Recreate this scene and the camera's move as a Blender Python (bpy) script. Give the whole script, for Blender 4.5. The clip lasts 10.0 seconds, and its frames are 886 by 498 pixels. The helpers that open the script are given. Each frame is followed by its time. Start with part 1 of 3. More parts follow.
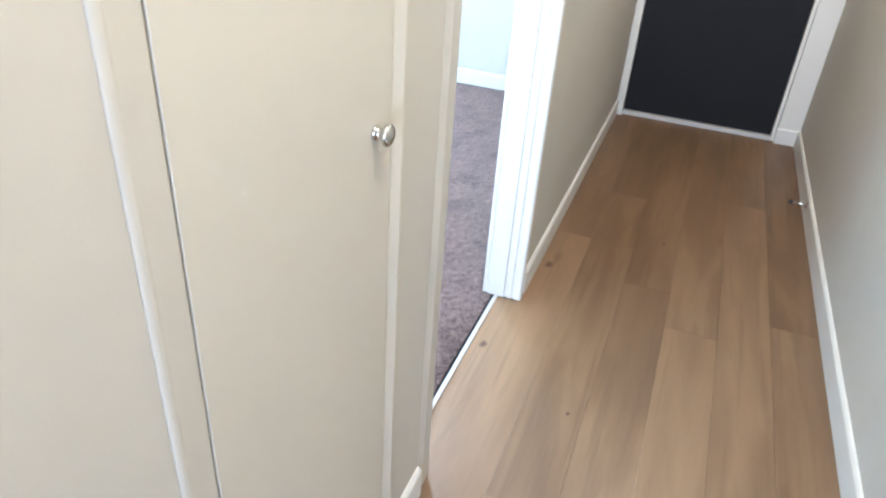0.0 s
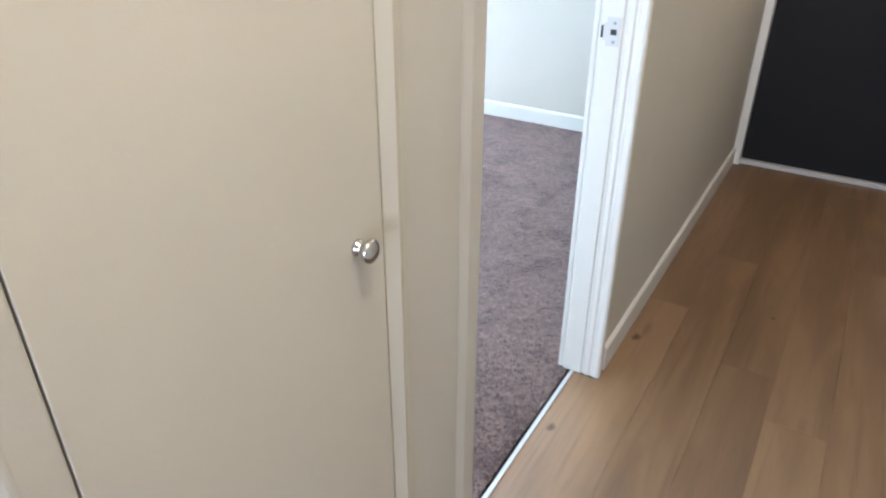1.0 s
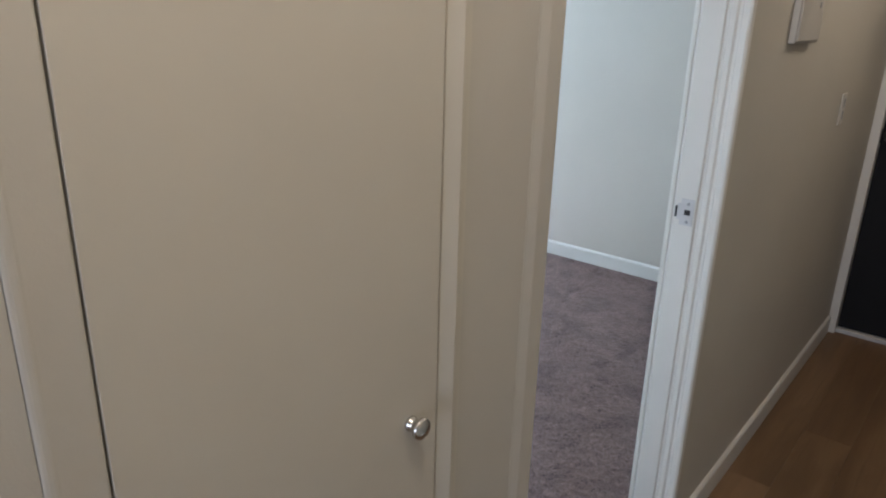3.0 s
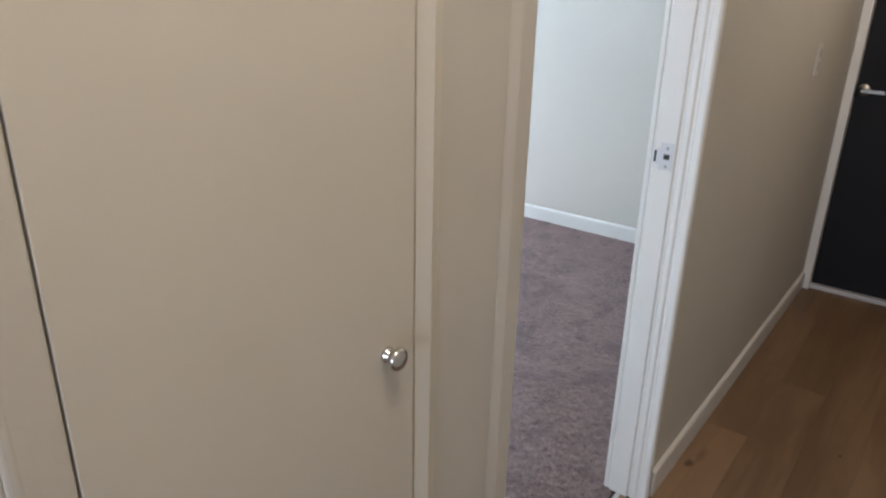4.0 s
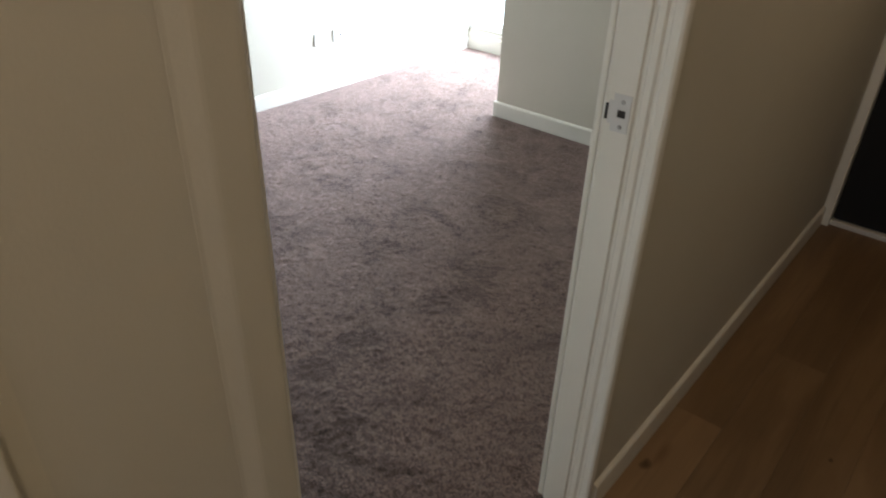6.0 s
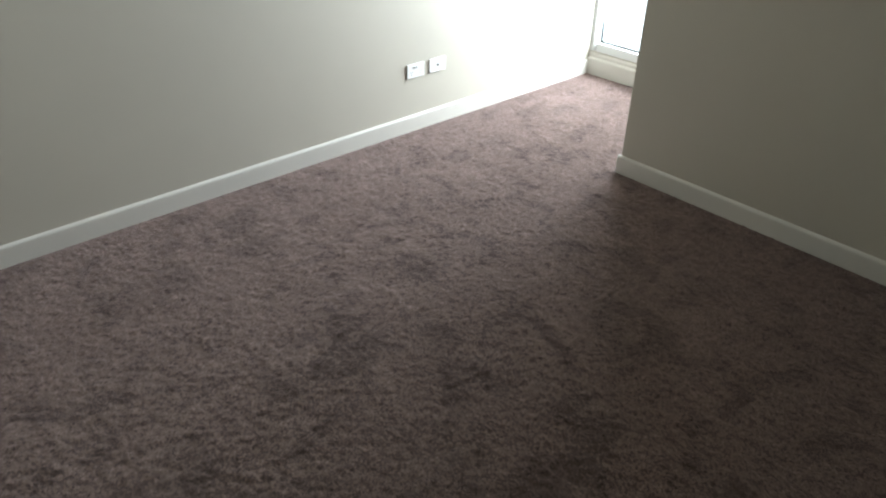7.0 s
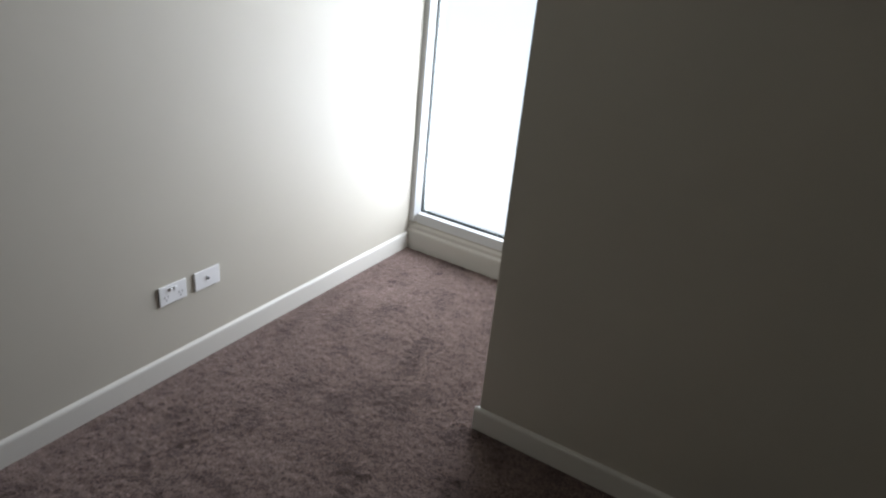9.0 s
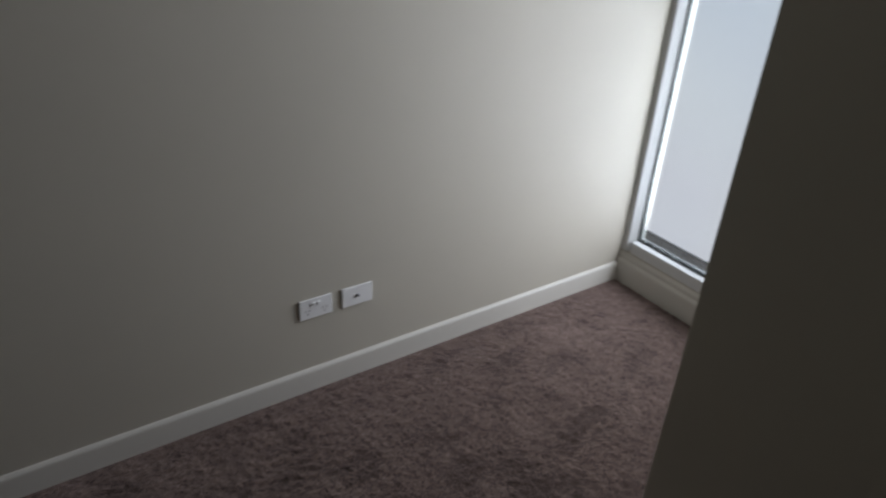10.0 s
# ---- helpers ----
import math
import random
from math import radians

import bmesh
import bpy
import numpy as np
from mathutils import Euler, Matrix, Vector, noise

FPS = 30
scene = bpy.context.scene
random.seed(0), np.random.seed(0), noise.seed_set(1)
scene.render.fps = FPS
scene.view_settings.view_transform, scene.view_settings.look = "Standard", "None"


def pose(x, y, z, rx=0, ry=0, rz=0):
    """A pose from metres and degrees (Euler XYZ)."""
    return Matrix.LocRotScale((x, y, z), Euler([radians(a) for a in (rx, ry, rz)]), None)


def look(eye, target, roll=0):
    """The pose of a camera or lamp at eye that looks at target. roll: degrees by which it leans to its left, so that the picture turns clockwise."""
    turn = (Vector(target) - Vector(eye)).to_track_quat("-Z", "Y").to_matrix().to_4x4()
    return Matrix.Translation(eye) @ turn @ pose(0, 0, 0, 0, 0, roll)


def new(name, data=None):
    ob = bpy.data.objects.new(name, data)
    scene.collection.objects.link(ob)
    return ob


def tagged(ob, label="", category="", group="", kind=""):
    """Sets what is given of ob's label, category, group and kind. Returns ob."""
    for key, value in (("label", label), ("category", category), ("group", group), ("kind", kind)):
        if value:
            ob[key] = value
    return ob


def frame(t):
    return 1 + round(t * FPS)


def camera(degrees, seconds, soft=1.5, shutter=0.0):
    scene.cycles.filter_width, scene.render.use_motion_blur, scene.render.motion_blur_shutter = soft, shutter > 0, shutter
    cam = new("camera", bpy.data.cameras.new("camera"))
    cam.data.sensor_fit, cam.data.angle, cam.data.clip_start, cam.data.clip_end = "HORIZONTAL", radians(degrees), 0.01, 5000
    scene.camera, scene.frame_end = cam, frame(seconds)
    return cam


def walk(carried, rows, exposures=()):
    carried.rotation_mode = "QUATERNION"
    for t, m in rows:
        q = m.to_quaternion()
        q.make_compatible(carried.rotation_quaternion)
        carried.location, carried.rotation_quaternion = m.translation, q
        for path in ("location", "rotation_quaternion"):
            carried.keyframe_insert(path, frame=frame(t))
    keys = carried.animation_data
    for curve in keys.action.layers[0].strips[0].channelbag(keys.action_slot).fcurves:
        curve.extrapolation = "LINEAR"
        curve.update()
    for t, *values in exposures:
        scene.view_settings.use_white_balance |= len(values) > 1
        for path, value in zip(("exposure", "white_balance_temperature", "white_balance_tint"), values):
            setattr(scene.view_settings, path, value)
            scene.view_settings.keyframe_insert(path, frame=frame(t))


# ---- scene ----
cam = camera(65.2, 10.0, soft=2.1, shutter=0.2)
PATH = [
    (0, (0.386, 0.057, 1.364), (-0.172, 1.673, 0.327), 4.2),
    (0.5, (0.425, 0.199, 1.363), (-0.251, 1.796, 0.368), 3.2),
    (1, (0.47, 0.276, 1.416), (-0.43, 1.772, 0.44), 0.1),
    (1.5, (0.489, 0.319, 1.406), (-0.563, 1.753, 0.493), -1.5),
    (2, (0.498, 0.293, 1.466), (-0.643, 1.724, 0.66), -0.0),
    (2.5, (0.53, 0.26, 1.532), (-0.67, 1.721, 0.879), 1.5),
    (3.8, (0.537, 0.264, 1.487), (-0.637, 1.736, 0.813), 1.8),
    (4, (0.526, 0.276, 1.452), (-0.604, 1.762, 0.733), 1.3),
    (4.5, (0.513, 0.335, 1.399), (-0.457, 1.853, 0.531), 2.6),
    (5, (0.526, 0.526, 1.379), (-0.388, 2.015, 0.405), 2.6),
    (5.2, (0.53, 0.632, 1.387), (-0.403, 2.096, 0.396), 2.1),
    (6.3, (0.32, 1.06, 1.498), (-0.851, 2.298, 0.451), 0.8),
    (6.5, (0.205, 1.241, 1.468), (-1.024, 2.423, 0.423), -0.1),
    (7, (-0.128, 1.454, 1.532), (-1.383, 2.565, 0.441), 0.5),
    (7.5, (-0.351, 1.629, 1.498), (-1.583, 2.783, 0.425), 0.3),
    (8, (-0.609, 1.872, 1.509), (-1.741, 3.156, 0.474), 1.1),
    (8.5, (-0.814, 2.146, 1.519), (-1.86, 3.554, 0.557), 1.6),
    (9, (-1.028, 2.345, 1.607), (-1.934, 3.909, 0.752), 5.7),
    (9.5, (-1.158, 2.613, 1.56), (-2.166, 4.128, 0.73), 6.1),
    (10, (-1.15, 2.94, 1.628), (-2.56, 3.957, 0.65), 3.5),
]
# seconds, stops, kelvin, tint
EXPOSURES = [
    (0, 1.54, 4750, 9),
    (0.5, 1.38, 4810, 10),
    (1, 0.96, 4960, 11),
    (1.5, 0.63, 5060, 11),
    (2, 0.04, 5050, 13),
    (2.5, -0.16, 5180, 13),
    (3, -0.27, 5140, 13),
    (3.5, -0.19, 5140, 13),
    (3.8, -0.05, 5190, 14),
    (4, 0.17, 5210, 15),
    (4.5, 0.85, 5150, 15),
    (5, 0.79, 5430, 14),
    (5.2, 0.44, 5500, 13),
    (5.8, -0.63, 6050, 12),
    (6.3, -1.53, 6550, 10),
    (6.5, -1.68, 6650, 9),
    (7, -2.07, 6700, 10),
    (7.5, -2.27, 6700, 11),
    (8, -2.70, 6700, 13),
    (8.5, -3.08, 6700, 16),
    (9, -3.53, 6750, 18),
    (9.5, -4.05, 6750, 18),
    (10, -4.55, 6850, 19),
]
walk(cam, [(t, look(eye, target, roll)) for t, eye, target, roll in PATH], EXPOSURES)

# ---- light ----
world = bpy.data.worlds.new("sky")
scene.world = world
world.use_nodes = True
wn = world.node_tree
sky = wn.nodes.new("ShaderNodeTexSky")
sky.sky_type, sky.sun_disc = "NISHITA", False
sky.sun_elevation, sky.sun_rotation = radians(48), radians(150)
wn.links.new(sky.outputs[0], wn.nodes["Background"].inputs[0])
wn.nodes["Background"].inputs[1].default_value = 0.1


def area_lamp(name, m, w, h, power, colour):
    data = bpy.data.lights.new(name, "AREA")
    data.shape, data.size, data.size_y, data.energy, data.color = "RECTANGLE", w, h, power, colour
    ob = new(name, data)
    ob.matrix_world = m
    return ob


sun = new("sun", bpy.data.lights.new("sun", "SUN"))
sun.data.energy, sun.data.angle, sun.data.color = 1.2, radians(12), (1, 0.96, 0.9)
sun.matrix_world = look((4, -9, 10), (0, 0, 0))

GLOW = 30.0        # haze outside the frosted window
FROSTED = 930.0    # daylight spread by the frosted window, watts
LAMP = 28.0        # hall ceiling light, watts
LIVING = 128.0      # unseen living room window, watts


# ---- materials ----
def mat(name, colour, rough=0.5, metal=0.0):
    m = bpy.data.materials.new(name)
    m.use_nodes = True
    b = m.node_tree.nodes["Principled BSDF"]
    b.inputs["Base Color"].default_value = (*colour, 1)
    b.inputs["Roughness"].default_value = rough
    b.inputs["Metallic"].default_value = metal
    return m, m.node_tree, b


def node(nt, kind, **values):
    n = nt.nodes.new(kind)
    for k, v in values.items():
        n.inputs[k.replace("_", " ")].default_value = v
    return n


def coords(nt, scale=(1, 1, 1), spread=0.0):
    """Object coordinates, scaled; spread moves each object's own pattern along."""
    tc = nt.nodes.new("ShaderNodeTexCoord")
    mp = nt.nodes.new("ShaderNodeMapping")
    mp.inputs["Scale"].default_value = scale
    nt.links.new(tc.outputs["Object"], mp.inputs["Vector"])
    if spread:
        info = nt.nodes.new("ShaderNodeObjectInfo")
        mul = nt.nodes.new("ShaderNodeMath")
        mul.operation = "MULTIPLY"
        mul.inputs[1].default_value = spread
        nt.links.new(info.outputs["Random"], mul.inputs[0])
        cmb = nt.nodes.new("ShaderNodeCombineXYZ")
        for i in range(3):
            nt.links.new(mul.outputs[0], cmb.inputs[i])
        nt.links.new(cmb.outputs[0], mp.inputs["Location"])
    return mp.outputs[0]


def noise_tex(nt, vec, scale, detail=4, rough=0.55, distort=0.0):
    n = node(nt, "ShaderNodeTexNoise", Scale=scale, Detail=detail, Roughness=rough, Distortion=distort)
    nt.links.new(vec, n.inputs["Vector"])
    return n.outputs["Fac"]


def ramp(nt, fac, stops):
    r = nt.nodes.new("ShaderNodeValToRGB")
    e = r.color_ramp.elements
    for i, (p, c) in enumerate(stops):
        s = e[i] if i < 2 else e.new(p)
        s.position, s.color = p, (*c, 1)
    nt.links.new(fac, r.inputs[0])
    return r.outputs[0]


def mixc(nt, fac, a, b, mode="MIX"):
    m = nt.nodes.new("ShaderNodeMix")
    m.data_type, m.blend_type = "RGBA", mode
    for sock, v in ((m.inputs[0], fac), (m.inputs[6], a), (m.inputs[7], b)):
        if isinstance(v, (int, float)):
            sock.default_value = v
        elif isinstance(v, tuple):
            sock.default_value = (*v, 1)
        else:
            nt.links.new(v, sock)
    return m.outputs[2]


def bump(nt, b, height, strength, dist):
    n = node(nt, "ShaderNodeBump", Strength=strength, Distance=dist)
    nt.links.new(height, n.inputs["Height"])
    nt.links.new(n.outputs[0], b.inputs["Normal"])


def paint(name, colour, rough, wear=0.05, orange=0.25):
    m, nt, b = mat(name, colour, rough)
    v = coords(nt)
    big = noise_tex(nt, v, 1.7, 5, 0.6)
    dark = tuple(c * (1 - wear) for c in colour)
    nt.links.new(ramp(nt, big, [(0.3, dark), (0.7, colour)]), b.inputs["Base Color"])
    rr = noise_tex(nt, v, 9, 4)
    mr = node(nt, "ShaderNodeMapRange", To_Min=rough - 0.06, To_Max=rough + 0.06)
    nt.links.new(rr, mr.inputs["Value"])
    nt.links.new(mr.outputs[0], b.inputs["Roughness"])
    bump(nt, b, noise_tex(nt, v, 260, 3, 0.6), orange, 0.0008)
    return m


WALL = paint("wall_paint", (0.465, 0.436, 0.373), 0.62, 0.05)
CEIL = paint("ceiling_paint", (0.57, 0.55, 0.5), 0.8, 0.03)
TRIM = paint("gloss_trim_paint", (0.6, 0.582, 0.535), 0.44, 0.04, 0.12)
DOORP = paint("cupboard_paint", (0.49, 0.456, 0.38), 0.42, 0.04, 0.18)
CHAR = paint("charcoal_door_paint", (0.009, 0.009, 0.0105), 0.6, 0.25, 0.15)
CHAR.node_tree.nodes["Principled BSDF"].inputs["Specular IOR Level"].default_value = 0.2
PLASTIC = paint("white_plastic", (0.8, 0.8, 0.8), 0.35, 0.03, 0.05)
CHROME = mat("polished_chrome", (0.6, 0.59, 0.57), 0.12, 1.0)[0]
NICKEL = mat("satin_nickel", (0.4, 0.38, 0.345), 0.3, 1.0)[0]
STEEL = mat("strike_steel", (0.62, 0.63, 0.64), 0.3, 1.0)[0]
PLATE = paint("zinc_plate", (0.5, 0.5, 0.5), 0.35, 0.1, 0.05)
ALU = paint("powder_coated_frame", (0.72, 0.74, 0.74), 0.4, 0.05, 0.05)
SILL = paint("worn_aluminium_sill", (0.5, 0.49, 0.48), 0.45, 0.15, 0.05)
GASKET = mat("black_gasket", (0.02, 0.025, 0.025), 0.6)[0]
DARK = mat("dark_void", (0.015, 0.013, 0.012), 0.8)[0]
RUBBER = mat("black_rubber", (0.02, 0.02, 0.02), 0.7)[0]
CREAM = paint("cream_plastic", (0.5, 0.475, 0.43), 0.4, 0.04, 0.05)
GREY = paint("grey_plastic", (0.3, 0.3, 0.31), 0.4, 0.05, 0.05)


def vinyl_material():
    m, nt, b = mat("oak_vinyl_plank", (0.2850, 0.1788, 0.0920), 0.42)
    grain = noise_tex(nt, coords(nt, (34, 2.6, 8), 37.0), 1.0, 5, 0.6, 0.7)
    cloud = noise_tex(nt, coords(nt, (9, 1.3, 3), 61.0), 1.0, 3, 0.5, 0.6)
    streak = noise_tex(nt, coords(nt, (26, 1.1, 5), 83.0), 1.0, 3, 0.55, 0.9)
    fine = noise_tex(nt, coords(nt, (420, 9, 20), 23.0), 1.0, 2, 0.5)
    c = ramp(nt, grain, [(0.28, (0.1123, 0.0626, 0.0291)), (0.52, (0.1642, 0.0976, 0.0475)), (0.75, (0.2117, 0.1325, 0.0686))])
    c = mixc(nt, 0.66, c, ramp(nt, cloud, [(0.36, (0.0734, 0.0399, 0.0184)), (0.5, (0.1382, 0.0796, 0.0382)), (0.64, (0.2289, 0.1439, 0.0742))]))
    c = mixc(nt, ramp(nt, streak, [(0.34, (0.62, 0.62, 0.62)), (0.45, (0, 0, 0))]), c, (0.0734, 0.0423, 0.0213))
    c = mixc(nt, 0.08, c, ramp(nt, fine, [(0.4, (0.0777, 0.0423, 0.0198)), (0.6, (0.3109, 0.1991, 0.1018))]))
    info = nt.nodes.new("ShaderNodeObjectInfo")
    c = mixc(nt, 0.48, c, ramp(nt, info.outputs["Color"], [(0.0, (0.0734, 0.0406, 0.0191)), (1.0, (0.2592, 0.1651, 0.0885))]))
    # knots, few and elongated
    vo = node(nt, "ShaderNodeTexVoronoi", Scale=1.0, Randomness=1.0)
    nt.links.new(coords(nt, (6, 1.6, 1), 19.0), vo.inputs["Vector"])
    c = mixc(nt, ramp(nt, vo.outputs["Distance"], [(0.03, (0.65, 0.65, 0.65)), (0.11, (0, 0, 0))]), c, (0.1248, 0.0680, 0.0317))
    for kx, ky, size in ((0.046, 2.257, 1.5), (-0.03, 1.706, 1.2), (0.43, 2.62, 0.7), (0.28, 1.52, 0.6)):
        geo = nt.nodes.new("ShaderNodeNewGeometry")
        mp = nt.nodes.new("ShaderNodeMapping")
        mp.inputs["Location"].default_value = (-kx * 55 / size, -ky * 30 / size, 0)
        mp.inputs["Scale"].default_value = (55 / size, 30 / size, 0)
        nt.links.new(geo.outputs["Position"], mp.inputs["Vector"])
        warp = node(nt, "ShaderNodeTexNoise", Scale=0.9, Detail=3.0)
        nt.links.new(mp.outputs[0], warp.inputs["Vector"])
        ln = nt.nodes.new("ShaderNodeVectorMath")
        ln.operation = "LENGTH"
        nt.links.new(mp.outputs[0], ln.inputs[0])
        add = nt.nodes.new("ShaderNodeMath")
        add.operation = "ADD"
        nt.links.new(ln.outputs["Value"], add.inputs[0])
        nt.links.new(warp.outputs["Fac"], add.inputs[1])
        c = mixc(nt, ramp(nt, add.outputs[0], [(0.6, (0.85, 0.85, 0.85)), (1.0, (0.35, 0.35, 0.35)), (1.75, (0, 0, 0))]), c, (0.03, 0.014, 0.006))
    nt.links.new(c, b.inputs["Base Color"])
    mr = node(nt, "ShaderNodeMapRange", To_Min=0.36, To_Max=0.52)
    nt.links.new(grain, mr.inputs["Value"])
    nt.links.new(mr.outputs[0], b.inputs["Roughness"])
    b.inputs["Specular IOR Level"].default_value = 0.4
    bump(nt, b, fine, 0.25, 0.0006)
    return m


def carpet_material():
    m, nt, b = mat("mauve_brown_carpet", (0.17, 0.125, 0.12), 0.95)
    v = coords(nt)
    tuft = noise_tex(nt, v, 175, 3, 0.85)
    clump = noise_tex(nt, v, 58, 3, 0.65, 0.4)
    swirl = noise_tex(nt, v, 14, 6, 0.7, 0.6)
    tread = noise_tex(nt, v, 5.2, 5, 0.62, 0.9)
    brush = noise_tex(nt, coords(nt, (1, 1.6, 1)), 3.1, 3, 0.55, 1.2)
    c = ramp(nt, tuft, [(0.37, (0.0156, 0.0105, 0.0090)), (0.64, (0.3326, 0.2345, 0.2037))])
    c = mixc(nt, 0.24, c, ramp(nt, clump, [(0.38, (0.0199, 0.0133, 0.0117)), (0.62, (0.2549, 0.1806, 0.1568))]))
    c = mixc(nt, 0.14, c, ramp(nt, swirl, [(0.4, (0.0241, 0.0163, 0.0142)), (0.6, (0.2195, 0.1544, 0.1348))]))
    c = mixc(nt, ramp(nt, tread, [(0.4, (0.46, 0.46, 0.46)), (0.485, (0, 0, 0))]), c, (0.0199, 0.0133, 0.0117))
    c = mixc(nt, ramp(nt, brush, [(0.5, (0, 0, 0)), (0.68, (0.3, 0.3, 0.3))]), c, (0.2674, 0.1975, 0.1728))
    # yarn ends, the shade between them put into the colour
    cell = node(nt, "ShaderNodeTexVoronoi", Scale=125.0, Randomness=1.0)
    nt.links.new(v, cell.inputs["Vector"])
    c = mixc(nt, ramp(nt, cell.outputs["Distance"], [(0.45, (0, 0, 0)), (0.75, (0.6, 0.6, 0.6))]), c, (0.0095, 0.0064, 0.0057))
    nt.links.new(c, b.inputs["Base Color"])
    b.inputs["Sheen Weight"].default_value = 0.6
    b.inputs["Sheen Tint"].default_value = (0.85, 0.66, 0.63, 1)
    b.inputs["Sheen Roughness"].default_value = 0.28
    b.inputs["Specular IOR Level"].default_value = 0.1
    bump(nt, b, mixc(nt, 0.35, tuft, clump), 1.0, 0.01)
    return m


def film_material():
    """Frosting on the glass: it dims what is behind it a little."""
    m = bpy.data.materials.new("frosting_film")
    m.use_nodes = True
    nt = m.node_tree
    nt.nodes.clear()
    out = nt.nodes.new("ShaderNodeOutputMaterial")
    tr = nt.nodes.new("ShaderNodeBsdfTransparent")
    cloudy = noise_tex(nt, coords(nt, (1, 1, 1)), 2.2, 2, 0.4)
    nt.links.new(ramp(nt, cloudy, [(0.3, (0.77, 0.775, 0.805)), (0.7, (0.8, 0.805, 0.82))]), tr.inputs[0])
    df = node(nt, "ShaderNodeBsdfDiffuse", Color=(0.8, 0.82, 0.85, 1))
    mx = nt.nodes.new("ShaderNodeMixShader")
    mx.inputs[0].default_value = 0.05
    nt.links.new(tr.outputs[0], mx.inputs[1])
    nt.links.new(df.outputs[0], mx.inputs[2])
    nt.links.new(mx.outputs[0], out.inputs[0])
    return m


def pane_material():
    m = bpy.data.materials.new("window_glass")
    m.use_nodes = True
    nt = m.node_tree
    nt.nodes.clear()
    out = nt.nodes.new("ShaderNodeOutputMaterial")
    tr = node(nt, "ShaderNodeBsdfTransparent", Color=(0.93, 0.96, 0.95, 1))
    gl = node(nt, "ShaderNodeBsdfGlossy", Roughness=0.02)
    mx = nt.nodes.new("ShaderNodeMixShader")
    mx.inputs[0].default_value = 0.06
    nt.links.new(tr.outputs[0], mx.inputs[1])
    nt.links.new(gl.outputs[0], mx.inputs[2])
    nt.links.new(mx.outputs[0], out.inputs[0])
    return m


def glow_material(name, low, high, strength):
    """Something bright; its colour runs from low to high with height in metres (z, colour)."""
    m = bpy.data.materials.new(name)
    m.use_nodes = True
    nt = m.node_tree
    nt.nodes.clear()
    out = nt.nodes.new("ShaderNodeOutputMaterial")
    em = node(nt, "ShaderNodeEmission", Strength=strength)
    tc = nt.nodes.new("ShaderNodeTexCoord")
    sep = nt.nodes.new("ShaderNodeSeparateXYZ")
    nt.links.new(tc.outputs["Object"], sep.inputs[0])
    mr = node(nt, "ShaderNodeMapRange", From_Min=low[0], From_Max=high[0])
    nt.links.new(sep.outputs["Z"], mr.inputs["Value"])
    nt.links.new(ramp(nt, mr.outputs[0], [(0.0, low[1]), (1.0, high[1])]), em.inputs[0])
    nt.links.new(em.outputs[0], out.inputs[0])
    return m


VINYL = vinyl_material()
CARPET = carpet_material()
FILM = film_material()
GLASS = pane_material()
OUTSIDE = glow_material("bright_daylight", (0.2, (0.87, 0.94, 1.0)), (1.9, (0.69, 0.87, 1.0)), GLOW)
LENS = glow_material("lamp_diffuser", (0.0, (1.0, 0.9, 0.75)), (3.0, (1.0, 0.9, 0.75)), 6.0)


# ---- mesh helpers ----
def box(bm, x0, y0, z0, x1, y1, z1, bevel=0.0, segs=2):
    m = Matrix.LocRotScale(((x0 + x1) / 2, (y0 + y1) / 2, (z0 + z1) / 2), None, (abs(x1 - x0), abs(y1 - y0), abs(z1 - z0)))
    made = bmesh.ops.create_cube(bm, size=1, matrix=m)["verts"]
    if bevel:
        edges = list({e for v in made for e in v.link_edges})
        bmesh.ops.bevel(bm, geom=edges, offset=bevel, segments=segs, profile=0.5, affect="EDGES")
    return bm


def boxes(*rows, bevel=0.0, segs=2):
    bm = bmesh.new()
    for r in rows:
        box(bm, *r, bevel=bevel, segs=segs)
    return bm


def lathe(profile, m=Matrix(), n=32):
    """A turned shape round local z, from (radius, z) pairs."""
    bm = bmesh.new()
    rings = []
    for r, z in profile:
        rings.append([bm.verts.new(m @ Vector((r * math.cos(2 * math.pi * i / n), r * math.sin(2 * math.pi * i / n), z))) for i in range(n)])
    for a, b in zip(rings, rings[1:]):
        for i in range(n):
            bm.faces.new((a[i], a[(i + 1) % n], b[(i + 1) % n], b[i]))
    bm.faces.new(rings[0][::-1])
    bm.faces.new(rings[-1])
    bmesh.ops.recalc_face_normals(bm, faces=bm.faces)
    for f in bm.faces:
        f.smooth = len(f.verts) == 4
    return bm


def prism(profile, start, end, out):
    """A moulding: a profile of (depth, height) pairs, carried from start to end, its depth towards out."""
    bm = bmesh.new()
    a, b, o = Vector(start), Vector(end), Vector(out)
    rings = [[bm.verts.new(p + o * d + Vector((0, 0, h))) for d, h in profile] for p in (a, b)]
    k = len(profile)
    for i in range(k):
        bm.faces.new((rings[0][i], rings[0][(i + 1) % k], rings[1][(i + 1) % k], rings[1][i]))
    bm.faces.new(rings[0][::-1])
    bm.faces.new(rings[1])
    bmesh.ops.recalc_face_normals(bm, faces=bm.faces)
    return bm


def upright(plan, z0, z1):
    """A moulding standing upright: a plan outline of (x, y) pairs, carried from z0 to z1."""
    bm = bmesh.new()
    low, high = ([bm.verts.new((x, y, z)) for x, y in plan] for z in (z0, z1))
    k = len(plan)
    for i in range(k):
        bm.faces.new((low[i], low[(i + 1) % k], high[(i + 1) % k], high[i]))
    bm.faces.new(low[::-1])
    bm.faces.new(high)
    bmesh.ops.recalc_face_normals(bm, faces=bm.faces)
    return bm


